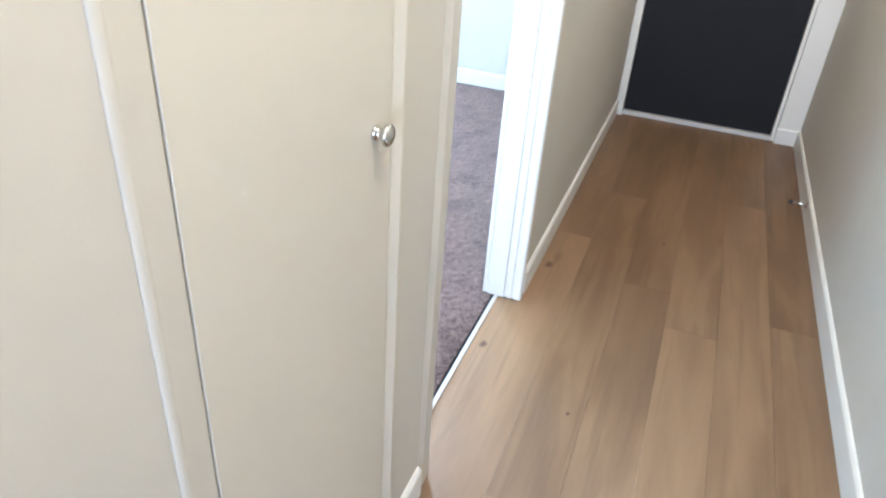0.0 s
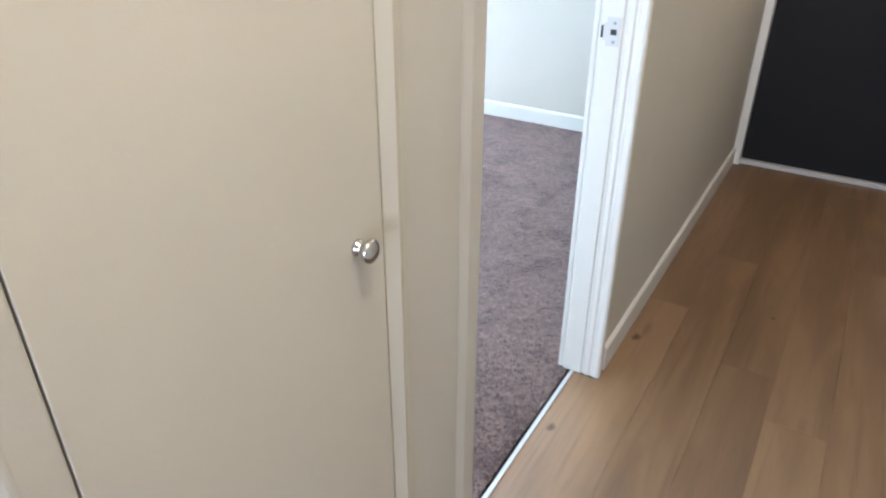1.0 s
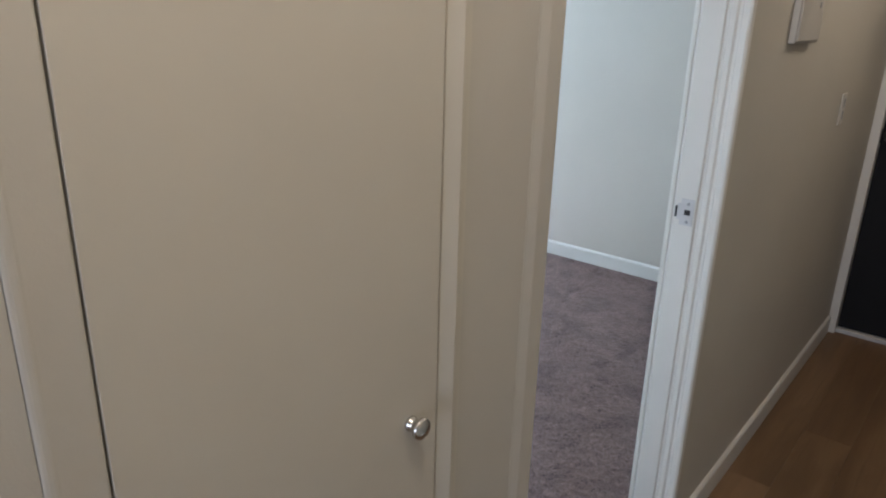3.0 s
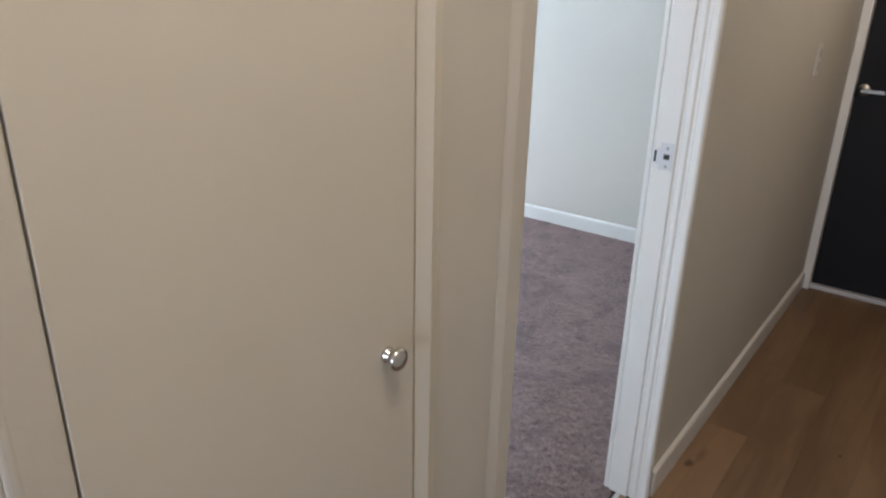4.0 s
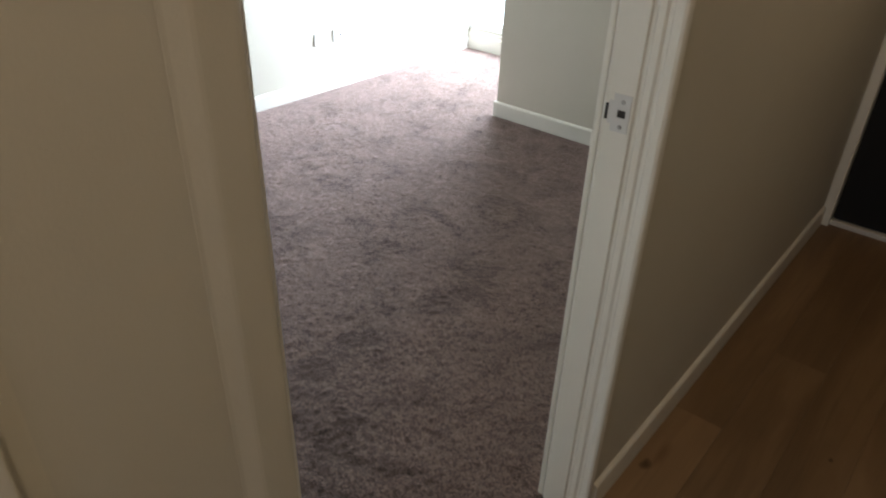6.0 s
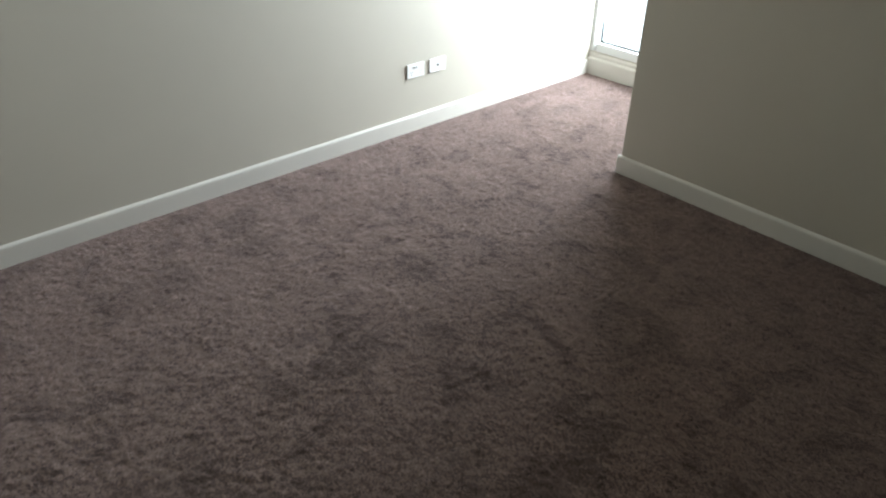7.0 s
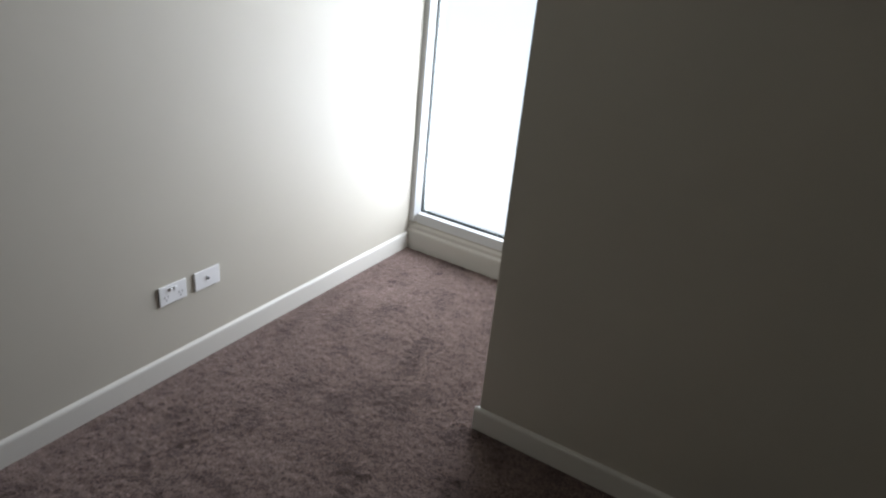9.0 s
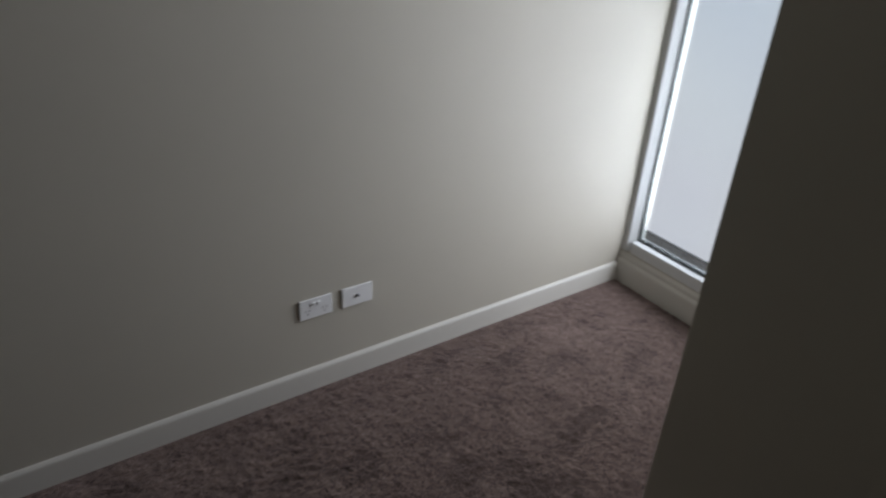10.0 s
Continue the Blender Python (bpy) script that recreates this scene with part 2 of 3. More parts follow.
def part(name, bm, material, parent=None, label=""):
    me = bpy.data.meshes.new(name)
    bm.to_mesh(me)
    bm.free()
    me.materials.append(material)
    ob = new(name, me)
    if parent:
        ob.parent = parent
        ob.matrix_parent_inverse = parent.matrix_world.inverted()
    if label:
        tagged(ob, label)
    return ob


def thing(name, place, label, category, group=""):
    ob = new(name)
    ob.empty_display_size = 0.05
    ob.matrix_world = Matrix.Translation(place)
    return tagged(ob, label, category, group)


def setting(name, bm, material, label, category="wall"):
    return tagged(part(name, bm, material), label, category, kind="structure")


# ---- plan ----
HIGH = 2.5                       # ceiling
HALL = 0.988                     # hall's other wall
END = 4.10                       # entry door wall
D0, D1 = 1.17, 1.978            # bedroom doorway
C0, C1 = 0.468, 0.9045            # cupboard door
WEST = -2.906                    # bedroom's long wall
PIER_X, PIER_Y = -1.851, 4.128   # projecting wall in the bedroom
WIN = 5.19                      # window wall
SOUTH = 1.0                      # bedroom's wall behind the open door
T = 0.11

# walls
for n, piece in enumerate(((-T, -1.5, 0, 0, 0.4143, HIGH), (-T, 0.4143, 2.12, 0, 0.957, HIGH), (-T, 0.957, 0, 0, D0 - 0.03, HIGH),
                           (-T, D0 - 0.03, 2.09, 0, D1 + 0.03, HIGH), (-T, D1 + 0.03, 0, 0, END + 0.12, HIGH)), 1):
    setting(f"wall_hall_{n}", boxes(piece), WALL, "warm off-white painted hall wall beside the doorways")
setting("wall_east", boxes((HALL, -1.5, 0, HALL + T, END + 0.12, HIGH)), WALL, "off-white painted hall wall with skirting")
setting("wall_entry", boxes((0, END, 2.08, HALL, END + 0.12, HIGH), (0.872, END, 0, HALL, END + 0.12, 2.08)), WALL, "painted wall round the entry door")
setting("wall_west", boxes((WEST - T, SOUTH - T, 0, WEST, WIN + 0.12, HIGH)), WALL, "grey-white painted bedroom wall with power points")
setting("wall_south", boxes((WEST, SOUTH - T, 0, -T, SOUTH, HIGH)), WALL, "painted bedroom wall behind the open door")
setting("wall_pier", boxes((PIER_X, PIER_Y, 0, -T, WIN + 0.12, HIGH), bevel=0.004), WALL, "off-white projecting bedroom wall beside the window")
setting("wall_window", boxes((WEST, WIN + 0.01, 0, PIER_X, WIN + 0.12, 0.145), (WEST, WIN + 0.01, 2.42, PIER_X, WIN + 0.12, HIGH)), WALL, "painted wall strips above and below the window")
setting("wall_cupboard", boxes((-0.66, 0.3, 0, -0.6, SOUTH - T, HIGH), (-0.6, 0.3, 0, -T, 0.36, HIGH), (-0.6, 0.83 + 0.15, 0, -T, SOUTH - T - 0.001, HIGH)), WALL, "inside walls of the linen cupboard")
# unseen room, added to close the hall behind and hold its window
setting("wall_living", boxes(
    (-2.6, -4.8, 0, -2.5, -1.5, HIGH), (3.5, -4.8, 0, 3.6, -1.5, HIGH), (-2.5, -1.5, 0, -T, -1.4, HIGH), (HALL + T, -1.5, 0, 3.5, -1.4, HIGH),
    (-2.5, -4.8, 0, -0.6, -4.7, HIGH), (2.4, -4.8, 0, 3.5, -4.7, HIGH), (-0.6, -4.8, 2.3, 2.4, -4.7, HIGH), (-0.6, -4.8, 0, 2.4, -4.7, 0.2)), WALL,
    "unseen painted living room walls, added behind the hall")
setting("ceiling", boxes((-3.2, -4.9, HIGH, 3.7, WIN + 0.2, HIGH + 0.15)), CEIL, "white painted plasterboard ceiling", "ceiling")
setting("ground", boxes((-60, -60, -0.5, 60, 60, -0.2)), paint("concrete", (0.35, 0.34, 0.32), 0.8, 0.2), "pale concrete ground outside", "ground")

# carpet with a brushed, uneven pile
def carpet():
    xs, ys = np.arange(WEST, -0.075, 0.0095), np.arange(SOUTH, WIN + 0.02, 0.0095)
    xs[-1] = -0.089
    gx, gy = np.meshgrid(xs, ys, indexing="ij")
    rng = np.random.default_rng(4)

    def soft(h, k):
        for ax in (0, 1):
            h = sum(np.roll(h, s, ax) for s in range(-k, k + 1)) / (2 * k + 1)
        return h / h.std()

    h = 0.0021 * rng.standard_normal(gx.shape) + 0.0005 * soft(rng.standard_normal(gx.shape), 2) + 0.0006 * soft(rng.standard_normal(gx.shape), 8)
    h *= np.clip(np.minimum(gx - WEST, gy - SOUTH) / 0.05, 0.25, 1)
    gz = np.clip(h, -0.007, 0.007) - 0.003
    verts = np.stack([gx, gy, gz], -1).reshape(-1, 3)
    nx, ny = gx.shape
    idx = np.arange(nx * ny).reshape(nx, ny)
    quads = np.stack([idx[:-1, :-1], idx[1:, :-1], idx[1:, 1:], idx[:-1, 1:]], -1).reshape(-1, 4)
    me = bpy.data.meshes.new("carpet")
    me.vertices.add(len(verts))
    me.vertices.foreach_set("co", verts.ravel())
    me.loops.add(quads.size)
    me.loops.foreach_set("vertex_index", quads.ravel())
    me.polygons.add(len(quads))
    me.polygons.foreach_set("loop_start", np.arange(0, quads.size, 4))
    me.polygons.foreach_set("use_smooth", np.ones(len(quads), bool))
    me.update(calc_edges=True)
    me.validate()
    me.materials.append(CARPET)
    return tagged(new("carpet", me), "mauve-brown cut-pile carpet with brushed footprints", "carpet", kind="structure")


carpet()
setting("floor_slab", boxes((-3.1, -4.8, -0.19, 3.6, WIN + 0.15, -0.02)), DARK, "floor slab under carpet and planks", "floor")

# skirting
SKIRT = [(0, 0), (0.013, 0), (0.013, 0.076), (0.0115, 0.083), (0.006, 0.0885), (0, 0.09)]


def skirting(start, end, out, profile=SKIRT):
    setting("baseboard", prism(profile, start, end, out), TRIM, "white painted skirting board with an eased top edge", "baseboard")


skirting((0, -1.5, 0), (0, 0.413, 0), (1, 0, 0))
skirting((0, C1 + 0.0332, 0), (0, 1.106, 0), (1, 0, 0))
skirting((0, 2.032, 0), (0, END - 0.042, 0), (1, 0, 0))
skirting((HALL, -1.5, 0), (HALL, END - 0.042, 0), (-1, 0, 0))
skirting((0.872, END - 0.028, 0), (HALL - 0.001, END - 0.028, 0), (0, -1, 0))
skirting((WEST, SOUTH, -0.003), (WEST, WIN - 0.013, -0.003), (1, 0, 0))
skirting((PIER_X - 0.013, PIER_Y, -0.001), (-T, PIER_Y, -0.001), (0, -1, 0))
skirting((PIER_X, PIER_Y - 0.0005, -0.008), (PIER_X, WIN - 0.013, -0.008), (-1, 0, 0))
skirting((WEST + 0.001, WIN + 0.01, -0.008), (PIER_X - 0.014, WIN + 0.01, -0.008), (0, -1, 0), [(0, 0), (0.024, 0), (0.024, 0.1), (0.022, 0.108), (0.012, 0.116), (0.012, 0.134), (0, 0.146)])
skirting((-T, 2.07, -0.008), (-T, PIER_Y - 0.013, -0.008), (-1, 0, 0))

# bedroom doorway
frame_1 = tagged(thing("door_frame", (-0.05, 1.58, 0), "white painted timber door frame with planted stops", "door frame"), kind="structure")
part("jamb", boxes((-T - 0.004, D0 - 0.03, -0.01, 0.003, D0, 2.06), bevel=0.0015), TRIM, frame_1)
part("jamb", upright([(-T - 0.004, D1 + 0.03), (-T - 0.004, D1 + 0.014), (-0.1045, D1 + 0.002), (-0.1025, D1), (-0.0485, D1), (-0.047, D1 + 0.0015), (-0.0455, D1 + 0.0055), (-0.04, D1 + 0.0055),
                       (-0.038, D1 + 0.0035), (-0.035, D1 + 0.0015), (-0.0235, D1 + 0.0015), (-0.0205, D1 + 0.0035), (-0.0185, D1 + 0.0055), (-0.0135, D1 + 0.0055),
                       (-0.012, D1 + 0.0055), (-0.0085, D1 + 0.003), (0.006, D1 + 0.003), (0.011, D1 + 0.006), (0.013, D1 + 0.012), (0.013, D1 + 0.024), (0.011, D1 + 0.0265),
                       (0.0005, D1 + 0.0268), (0, D1 + 0.03)], 0.002, 2.06), TRIM, frame_1)
part("head", boxes((-T - 0.004, D0 - 0.03, 2.06, 0.003, D1 + 0.03, 2.09), bevel=0.0015), TRIM, frame_1)
part("door_stop", boxes((-0.04, D0 + 0.0005, 0, -0.008, D0 + 0.011, 2.06), bevel=0.002), TRIM, frame_1)
part("door_stop", boxes((-0.04, D0 + 0.011, 2.049, -0.008, D1 - 0.001, 2.0595), bevel=0.002), TRIM, frame_1)
part("architrave", upright([(0.0003, 1.107), (0.0003, D0 - 0.001), (0.0035, D0 - 0.001), (0.005, D0 - 0.003), (0.0055, D0 - 0.008), (0.0055, 1.131), (0.005, 1.127), (0.0012, 1.111), (0.0008, 1.107)], 0, 2.15), WALL, frame_1)
part("architrave", boxes((0.0005, D0 - 0.005, 2.085, 0.013, D1 + 0.07, 2.15), bevel=0.004), TRIM, frame_1)
part("architrave", boxes((-T - 0.014, D1 + 0.006, 0, -T - 0.0005, D1 + 0.062, 2.1), bevel=0.003), TRIM, frame_1)
part("threshold_strip", boxes((-0.079, D0, -0.006, -0.0662, D1, 0.004), bevel=0.0015), SILL, frame_1, "white edge strip between planks and carpet")

strike = thing("strike_plate", (-0.068, D1, 1.052), "small steel strike plate screwed to the jamb", "strike plate")
bm = boxes((-0.086, D1 - 0.002, 1.019, -0.052, D1 - 0.0002, 1.046), (-0.086, D1 - 0.002, 1.06, -0.052, D1 - 0.0002, 1.088),
           (-0.086, D1 - 0.002, 1.046, -0.076, D1 - 0.0002, 1.06), (-0.06, D1 - 0.002, 1.046, -0.052, D1 - 0.0002, 1.06),
           (-0.094, D1 - 0.0021, 1.032, -0.086, D1 - 0.0003, 1.074))
part("plate", bm, PLATE, strike)
part("lip", boxes((-0.1, D1 - 0.004, 1.038, -0.0945, D1 - 0.0004, 1.068), bevel=0.0015), RUBBER, strike, "curved dark lip of the strike plate")
part("latch_hole", boxes((-0.076, D1 - 0.0012, 1.046, -0.06, D1 - 0.0003, 1.06)), DARK, strike, "dark latch hole")
for z in (1.029, 1.075):
    part("screw", lathe([(0.004, 0), (0.004, 0.001), (0.002, 0.002)], pose(-0.067, D1 - 0.0022, z, 90), 12), GREY, strike)


def lever(parent, place, out, along, material):
    """Rose, neck and a bent lever on a door face."""
    o, a = Vector(out), Vector(along)
    turn = o.to_track_quat("Z", "Y").to_matrix().to_4x4()
    base = Matrix.Translation(place) @ turn
    h = part("handle", lathe([(0.027, 0), (0.027, 0.006), (0.024, 0.009), (0.011, 0.01), (0.0095, 0.045), (0.006, 0.049)], base, 32), material, parent, "satin nickel lever handle")
    bm = bmesh.new()
    p = Vector(place) + o * 0.045
    bar = bmesh.ops.create_cube(bm, size=1, matrix=Matrix.LocRotScale(p + a * 0.045, a.to_track_quat("X", "Z"), (0.1, 0.018, 0.014)))["verts"]
    bmesh.ops.bevel(bm, geom=list({e for v in bar for e in v.link_edges}), offset=0.006, segments=3, affect="EDGES")
    part("lever", bm, material, h)


# bedroom door, open into the room
leaf_1 = thing("bedroom_door", (-T - 0.004, D0 + 0.004, 0), "white painted flush bedroom door standing open", "door")
part("leaf", boxes((-T - 0.004, D0 + 0.003, 0.012, -T - 0.004 + 0.782, D0 + 0.038, 2.045), bevel=0.002), TRIM, leaf_1)
for z in (0.2, 1.05, 1.85):
    part("hinge", lathe([(0.006, -0.045), (0.006, 0.045), (0.003, 0.048)], Matrix.Translation((-T - 0.012, D0 + 0.004, z)), 12), STEEL, leaf_1)
leaf_1.matrix_world = Matrix.Translation((-T - 0.004, D0 + 0.004, 0)) @ Matrix.Rotation(radians(168), 4, "Z")

# linen cupboard
cup = tagged(thing("cupboard_frame", (0, 0.69, 0), "painted timber frame round the linen cupboard", "door frame"), kind="structure")
part("stile", upright([(-0.1, 0.4145), (-0.1, C0 - 0.0024), (0.0008, C0 - 0.0024), (0.0018, C0 - 0.0045), (0.002, C0 - 0.0105), (0.0034, 0.4275), (0.0038, 0.425),
                        (0.0038, 0.423), (0.0033, 0.4195), (0.0024, 0.4172), (0.0013, 0.4155), (0.0004, 0.415)], 0, 2.12), WALL, cup, "painted side stile with a rounded edge")
part("stile", upright([(-0.1, C1 + 0.016), (-0.006, C1 + 0.016), (-0.004, C1 + 0.006), (-0.001, C1 + 0.0046), (0.0003, C1 + 0.0056), (0.0074, C1 + 0.0285), (0.0078, C1 + 0.0305),
                        (0.007, C1 + 0.0322), (0.0005, C1 + 0.0326), (0.0005, 0.957), (-0.1, 0.957)], 0, 2.12), DOORP, cup, "cream painted splayed side stile")
part("head", boxes((-0.1, C0 - 0.003, 2.075, 0.0055, C1 + 0.003, 2.12), bevel=0.003), TRIM, cup)
# near-black stop strips: shade in the door gap put into their colour
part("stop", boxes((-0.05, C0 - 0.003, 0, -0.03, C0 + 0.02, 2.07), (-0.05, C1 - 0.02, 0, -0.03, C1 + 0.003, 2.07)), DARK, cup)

cdoor = thing("cupboard_door", (0, C0, 0.01), "tall flush cream cupboard door with a chrome knob", "cupboard door")
part("panel", boxes((-0.018, C0, 0.01, 0.0025, C1, 2.07), bevel=0.0012), DOORP, cdoor)
kb = pose(0.0025, 0.851, 1.008, 0, 90, 0)
part("knob", lathe([(0.0108, 0), (0.0115, 0.002), (0.0105, 0.0045), (0.0085, 0.007), (0.0076, 0.0095), (0.0082, 0.0118), (0.0118, 0.0142), (0.015, 0.0172), (0.0161, 0.0198),
                    (0.0156, 0.0225), (0.0128, 0.0252), (0.008, 0.0272), (0.0025, 0.0281), (0.0006, 0.0282)], kb, 48), CHROME, cdoor, "polished chrome mushroom knob")

# entry door
frame_2 = tagged(thing("entry_frame", (0.43, END, 0), "white painted entry door frame", "door frame"), kind="structure")
part("jamb", boxes((0.0005, END - 0.04, 0, 0.041, END + 0.1, 2.05), bevel=0.003), TRIM, frame_2)
part("jamb", boxes((0.853, END - 0.015, 0, 0.872, END + 0.1, 2.05), bevel=0.003), TRIM, frame_2)
part("head", boxes((0.0005, END - 0.03, 2.05, 0.872, END + 0.1, 2.08), bevel=0.003), TRIM, frame_2)
part("architrave", boxes((0.873, END - 0.028, 0, HALL - 0.001, END - 0.001, 2.15), bevel=0.003), TRIM, frame_2)
part("strike_lip", boxes((0.0412, END - 0.012, 0.985, 0.0445, END + 0.008, 1.05), bevel=0.001), GASKET, frame_2, "dark strike lip on the entry jamb")
part("threshold", boxes((0.041, END - 0.015, 0, 0.853, END + 0.1, 0.022), bevel=0.003), SILL, frame_2, "pale metal threshold strip")

entry = thing("entry_door", (0.43, END + 0.03, 0.02), "charcoal painted flush entry door with a nickel lever", "door")
part("leaf", boxes((0.043, END + 0.012, 0.025, 0.851, END + 0.055, 2.046), bevel=0.002), CHAR, entry)
lever(entry, (0.076, END + 0.012, 1.02), (0, -1, 0), (1, 0, 0), NICKEL)

# intercom and light switch on the hall wall
icom = thing("intercom", (0, 2.478, 1.465), "cream wall-mounted intercom panel on the hall wall", "intercom")
part("body", boxes((0.0005, 2.358, 1.465, 0.019, 2.598, 1.74), bevel=0.003), CREAM, icom)
part("cover", boxes((0.0192, 2.364, 1.471, 0.024, 2.592, 1.734), bevel=0.002), CREAM, icom)
part("button", boxes((0.0242, 2.54, 1.56, 0.026, 2.556, 1.575), bevel=0.0008), GREY, icom)

sw = thing("light_switch", (0, 3.27, 1.21), "cream light switch plate on the hall wall", "switch")
part("plate", boxes((0.0005, 3.235, 1.152, 0.006, 3.305, 1.268), bevel=0.002), CREAM, sw)
# grey rockers: the shadows round them are put into the colour
for z in (1.187, 1.233):
    part("shaded_rocker", boxes((0.0062, 3.262, z - 0.017, 0.0095, 3.278, z + 0.017), bevel=0.002), GREY, sw)

# door stop on the skirting
stop = thing("door_stop", (HALL - 0.013, 3.157, 0.06), "chrome door stop with a black rubber tip on the skirting", "door stop")
sm = pose(HALL - 0.013, 3.157, 0.062, 0, -90, 0)
part("rod", lathe([(0.014, 0), (0.014, 0.003), (0.0055, 0.006), (0.005, 0.058), (0.0075, 0.06)], sm, 24), CHROME, stop)
part("tip", lathe([(0.0085, 0.0605), (0.0095, 0.064), (0.0095, 0.073), (0.007, 0.077)], sm, 24), RUBBER, stop)


# power point and aerial outlet on the bedroom wall
def outlet(y, double):
    ob = thing("power_point" if double else "aerial_outlet", (WEST, y, 0.333),
               "white double power point plate on the bedroom wall" if double else "white aerial outlet plate with one socket", "wall outlet", "outlets on the bedroom wall")
    x = WEST + 0.0005
    part("plate", boxes((x, y - 0.0575, 0.293, x + 0.0068, y + 0.0575, 0.367), bevel=0.0022), PLASTIC, ob)
    part("backing", boxes((x, y - 0.055, 0.2955, x + 0.002, y + 0.055, 0.3645)), GREY, ob)
    f = x + 0.007
    if double:
        for s in (-0.03, 0.03):
            for dy, dz in ((-0.007, 0.004), (0.007, 0.004), (0, -0.009)):
                part("socket_slot", boxes((f - 0.0015, y + s + dy - 0.0016, 0.32 + dz - 0.004, f + 0.0004, y + s + dy + 0.0016, 0.32 + dz + 0.004)), GREY, ob)
        for s in (-0.009, 0.009):
            part("switch_rocker", boxes((f, y + s - 0.0065, 0.342, f + 0.0045, y + s + 0.0065, 0.355), bevel=0.0015), PLASTIC, ob)
    else:
        socket = part("socket", lathe([(0.0065, 0), (0.0065, 0.004), (0.004, 0.005)], pose(f - 0.0002, y, 0.331, 0, 90, 0), 20), GREY, ob)
        part("socket_pin", lathe([(0.0025, 0), (0.0025, 0.003)], pose(f + 0.0046, y, 0.331, 0, 90, 0), 12), DARK, socket)
    return ob


outlet(3.706, True)
outlet(3.858, False)

# window
TRANSOM = 1.338
win = tagged(thing("window_1", (-2.47, WIN, 0.15), "tall frosted window in a pale aluminium frame", "window"), kind="structure")
wy0, wy1 = WIN + 0.004, WIN + 0.085
part("window_frame", upright([(WEST + 0.0005, wy0), (WEST + 0.027, wy0), (WEST + 0.0302, wy0 + 0.003), (WEST + 0.05, WIN + 0.036), (WEST + 0.05, wy1), (WEST + 0.0005, wy1)], 0.146, 2.42), ALU, win)
part("window_frame", boxes((PIER_X - 0.05, wy0, 0.146, PIER_X - 0.0005, wy1, 2.42), bevel=0.003), ALU, win)
part("window_sill", boxes((WEST + 0.05, wy0, 0.146, PIER_X - 0.05, wy1, 0.2), bevel=0.003), ALU, win)
part("window_frame", boxes((WEST + 0.05, wy0, 2.37, PIER_X - 0.05, wy1, 2.42), bevel=0.003), ALU, win)
gx0, gx1, gz0, gz1, gy = WEST + 0.05, PIER_X - 0.05, 0.2, 2.37, WIN + 0.05
part("gasket", boxes((gx0, gy - 0.012, gz0, gx0 + 0.006, gy + 0.008, gz1), (gx1 - 0.006, gy - 0.012, gz0, gx1, gy + 0.008, gz1),
                     (gx0 + 0.006, gy - 0.012, gz0, gx1 - 0.006, gy + 0.008, gz0 + 0.008), (gx0 + 0.006, gy - 0.012, gz1 - 0.006, gx1 - 0.006, gy + 0.008, gz1)), GASKET, win)
part("transom", boxes((gx0, wy0 + 0.001, TRANSOM, gx1, wy1 - 0.001, TRANSOM + 0.055), bevel=0.003), ALU, win)
pane = part("pane", boxes((gx0 + 0.006, gy - 0.003, gz0 + 0.008, gx1 - 0.006, gy + 0.003, gz1 - 0.006)), GLASS, win, "clear glass pane")
film = part("frosting", boxes((gx0 + 0.032, gy + 0.004, gz0 + 0.012, gx1 - 0.032, gy + 0.0045, gz1 - 0.03)), FILM, win, "frosted film on the glass")
pane.visible_shadow = film.visible_shadow = False

# the frosting throws the daylight on the way it comes, slantwise towards the long wall
STRIPS = 3
strip = (gx1 - gx0) / STRIPS
for i in range(STRIPS):
    area_lamp("frosted_window_light", pose(gx0 + strip * (i + 0.5), gy + 0.2, (gz0 + gz1) / 2 - 0.05, -100) @ Matrix.Rotation(radians(15), 4, "Y"), strip * 1.05, 1.9, FROSTED / STRIPS, (0.78, 0.895, 1.0))
setting("backdrop", boxes((WEST - 0.9, WIN + 0.75, -0.15, PIER_X + 0.9, WIN + 0.8, 3.3)), OUTSIDE, "bright hazy daylight outside the window", "backdrop")

# hall ceiling lights; the far one is unseen, added to brighten the far wall
for lx, ly, watts in ((0.49, 0.55, LAMP), (0.6, 3.05, 0.78 * LAMP)):
    at = Matrix.Translation((lx, ly, HIGH))
    light = thing("ceiling_light", (lx, ly, HIGH), "unseen round white ceiling light, switched on", "ceiling light", "hall ceiling lights")
    part("trim_ring", lathe([(0.16, -0.0005), (0.165, -0.02), (0.15, -0.03), (0.14, -0.03)], at, 48), PLASTIC, light)
    part("diffuser", lathe([(0.14, -0.0305), (0.138, -0.045), (0.11, -0.065), (0.05, -0.075), (0.005, -0.076)], at, 48), LENS, light)
    data = bpy.data.lights.new("ceiling_lamp", "POINT")
    data.shadow_soft_size, data.energy, data.color = 0.05, watts, (1.0, 0.76, 0.48)
    new("ceiling_lamp", data).matrix_world = pose(lx, ly, HIGH - 0.14)

# daylight from behind the hall; the living room window is unseen and added
area_lamp("living_window_light", look((0.9, -4.66, 1.3), (0.9, 0, 1.1)), 2.9, 2.0, LIVING, (1.0, 0.97, 0.94))
win2 = tagged(thing("window_2", (0.9, -4.75, 0.2), "unseen wide living room window, added for daylight from behind", "window"), kind="structure")
part("window_frame", boxes((-0.6, -4.78, 0.2, -0.55, -4.72, 2.3), (2.35, -4.78, 0.2, 2.4, -4.72, 2.3), (-0.55, -4.78, 0.2, 2.35, -4.72, 0.25), (-0.55, -4.78, 2.25, 2.35, -4.72, 2.3)), ALU, win2)
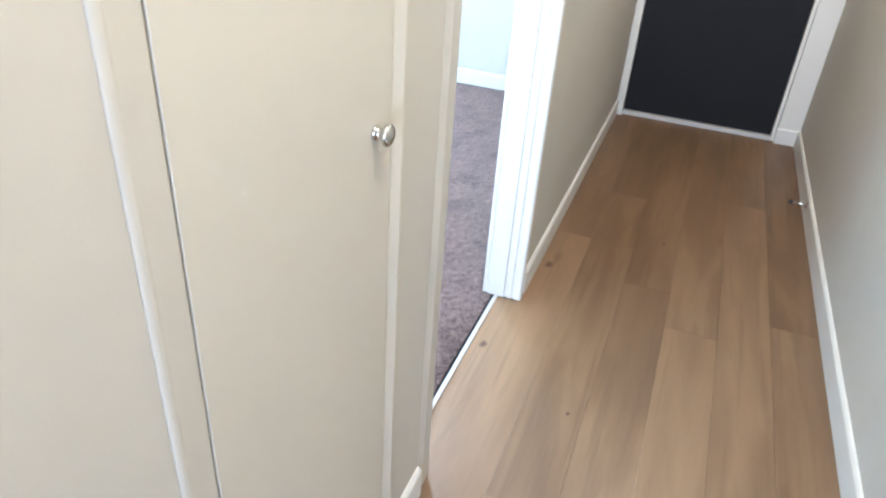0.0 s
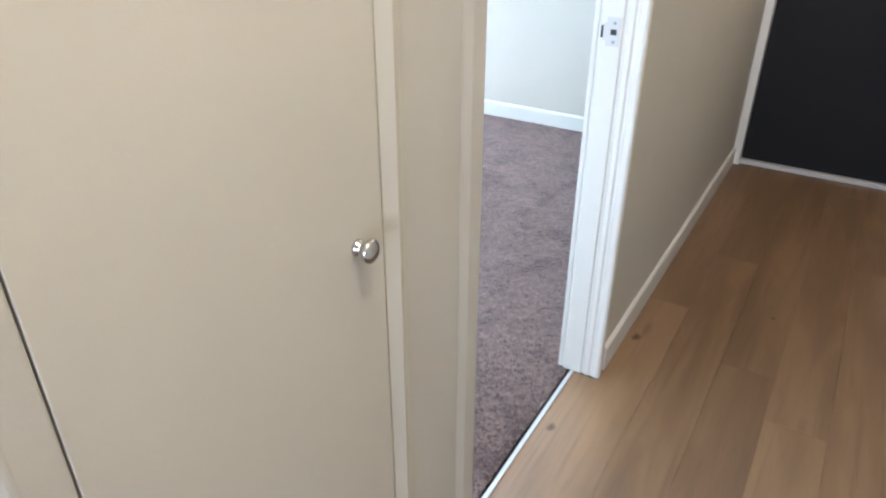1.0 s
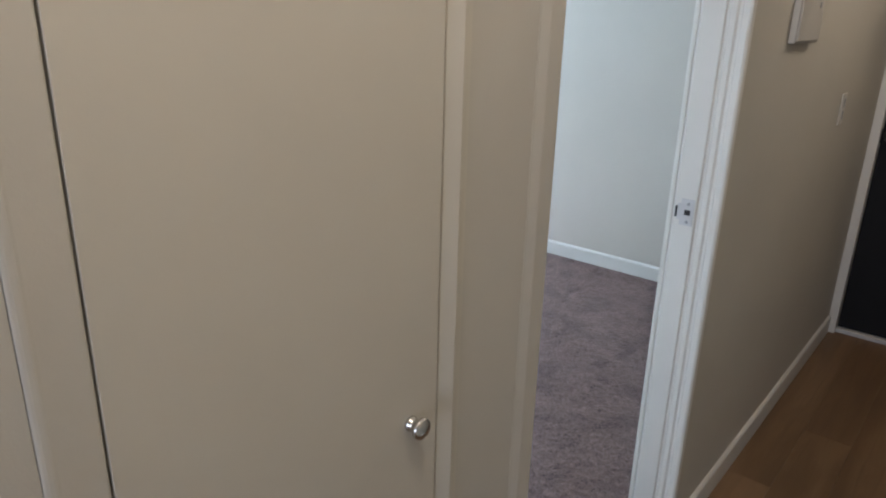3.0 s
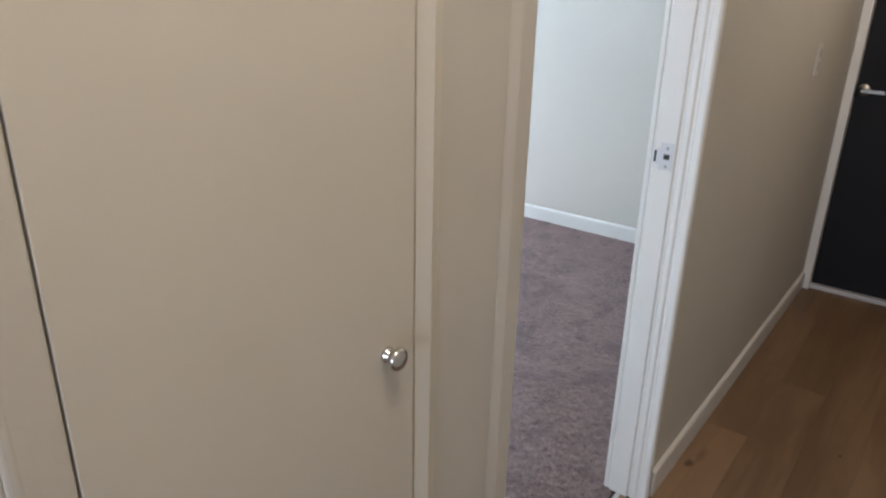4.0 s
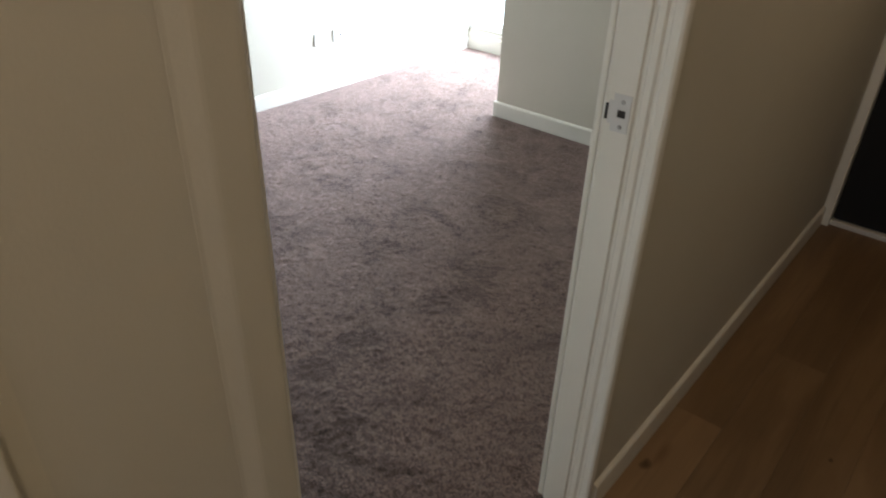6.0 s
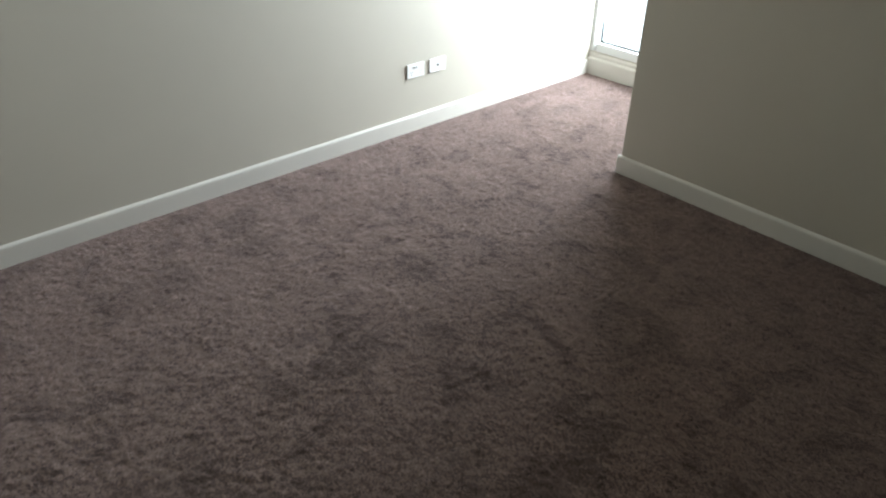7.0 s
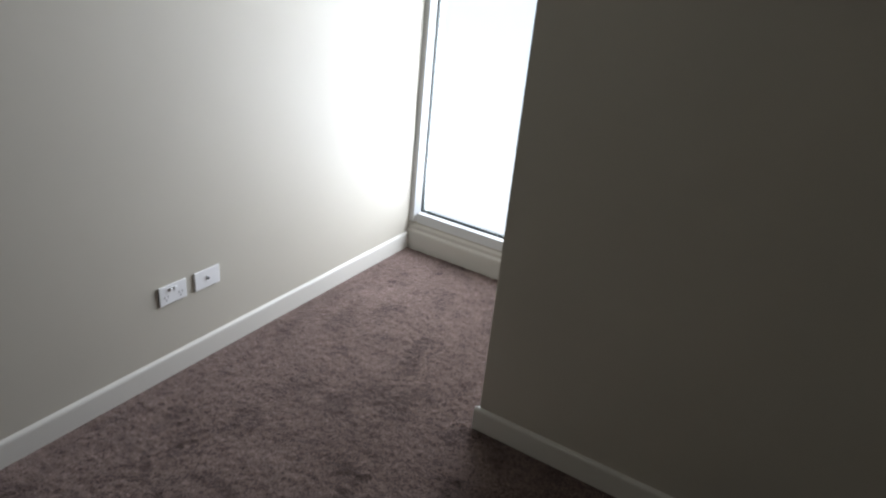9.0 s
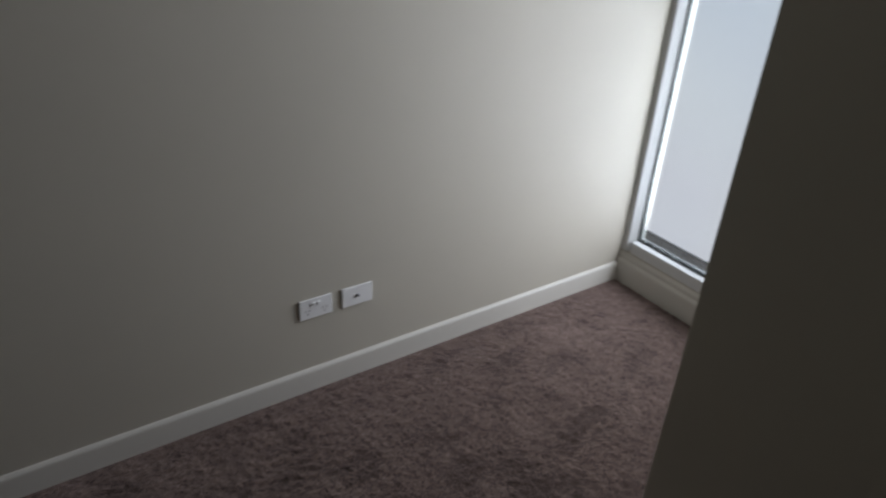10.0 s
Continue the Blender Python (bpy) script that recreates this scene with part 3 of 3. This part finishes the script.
part("pane", boxes((-0.55, -4.755, 0.25, 2.35, -4.749, 2.25)), GLASS, win2).visible_shadow = False

# planks, last
PW = 0.1665
floor = setting("floor", boxes((-0.0655, -1.5, -0.0205, HALL, END + 0.02, -0.0085)), DARK, "oak-look vinyl plank floor", "floor")
lib = {}
tones = random.Random(11)


def lay(me, x, y, tone):
    ob = new("plank", me)
    ob.location, ob.parent = (x, y, 0), floor
    ob.color = (tone, tone, tone, 1)


def plank(x0, x1, y0, y1, tone):
    w, ln = round(x1 - x0 - 0.0003, 4), round(y1 - y0 - 0.0003, 4)
    if (w, ln) not in lib:
        bm = box(bmesh.new(), -w / 2, -ln / 2, -0.008, w / 2, ln / 2, 0, bevel=0.0005, segs=1)
        lib[w, ln] = plank_mesh(bm)
    lay(lib[w, ln], (x0 + x1) / 2, (y0 + y1) / 2, tone)


def plank_mesh(bm):
    me = bpy.data.meshes.new("plank")
    bm.to_mesh(me)
    bm.free()
    me.materials.append(VINYL)
    return me


X0 = 0.156
EDGES = [0.0, X0, X0 + PW, X0 + 2 * PW, X0 + 3 * PW, X0 + 4 * PW, HALL]
JOINTS = [2.535, 3.0, 2.27, 2.06, 3.15, 2.22]
# 0.97 is part plank tone, part window light by the doorway put into it
TONES = [(0.97, 0.5), (0.35, 0.4), (0.42, 0.3), (0.62, 0.5), (0.66, 0.45), (0.6, 0.2)]   # before and past the joint
for row, joint in enumerate(JOINTS):
    ys = [joint + 1.83 * k for k in range(-4, 4)]
    ys = [-1.5] + [y for y in ys if -1.4 < y < END - 0.1] + [END + 0.02]
    for a, b in zip(ys, ys[1:]):
        if row == 0 and b == joint:
            # this one runs into the doorway
            m = (a + b) / 2
            plan = [(-X0 / 2, a - m), (X0 / 2 - 0.0003, a - m), (X0 / 2 - 0.0003, b - m - 0.0003), (-X0 / 2, b - m - 0.0003),
                    (-X0 / 2, D1 - m), (-X0 / 2 - 0.066, D1 - m), (-X0 / 2 - 0.066, D0 - m), (-X0 / 2, D0 - m)]
            lay(plank_mesh(upright(plan, -0.008, 0)), X0 / 2, m, TONES[0][0])
        else:
            plank(EDGES[row], EDGES[row + 1], a, b, TONES[row][0] if b == joint else TONES[row][1] if a == joint else tones.uniform(0.3, 0.7))
for row in range(17):
    a = -2.5 + row * 0.353
    for k in range(3):
        plank(a, min(a + 0.353, 3.5), -4.7 + 1.067 * k, -4.7 + 1.067 * (k + 1), tones.uniform(0.3, 0.7))
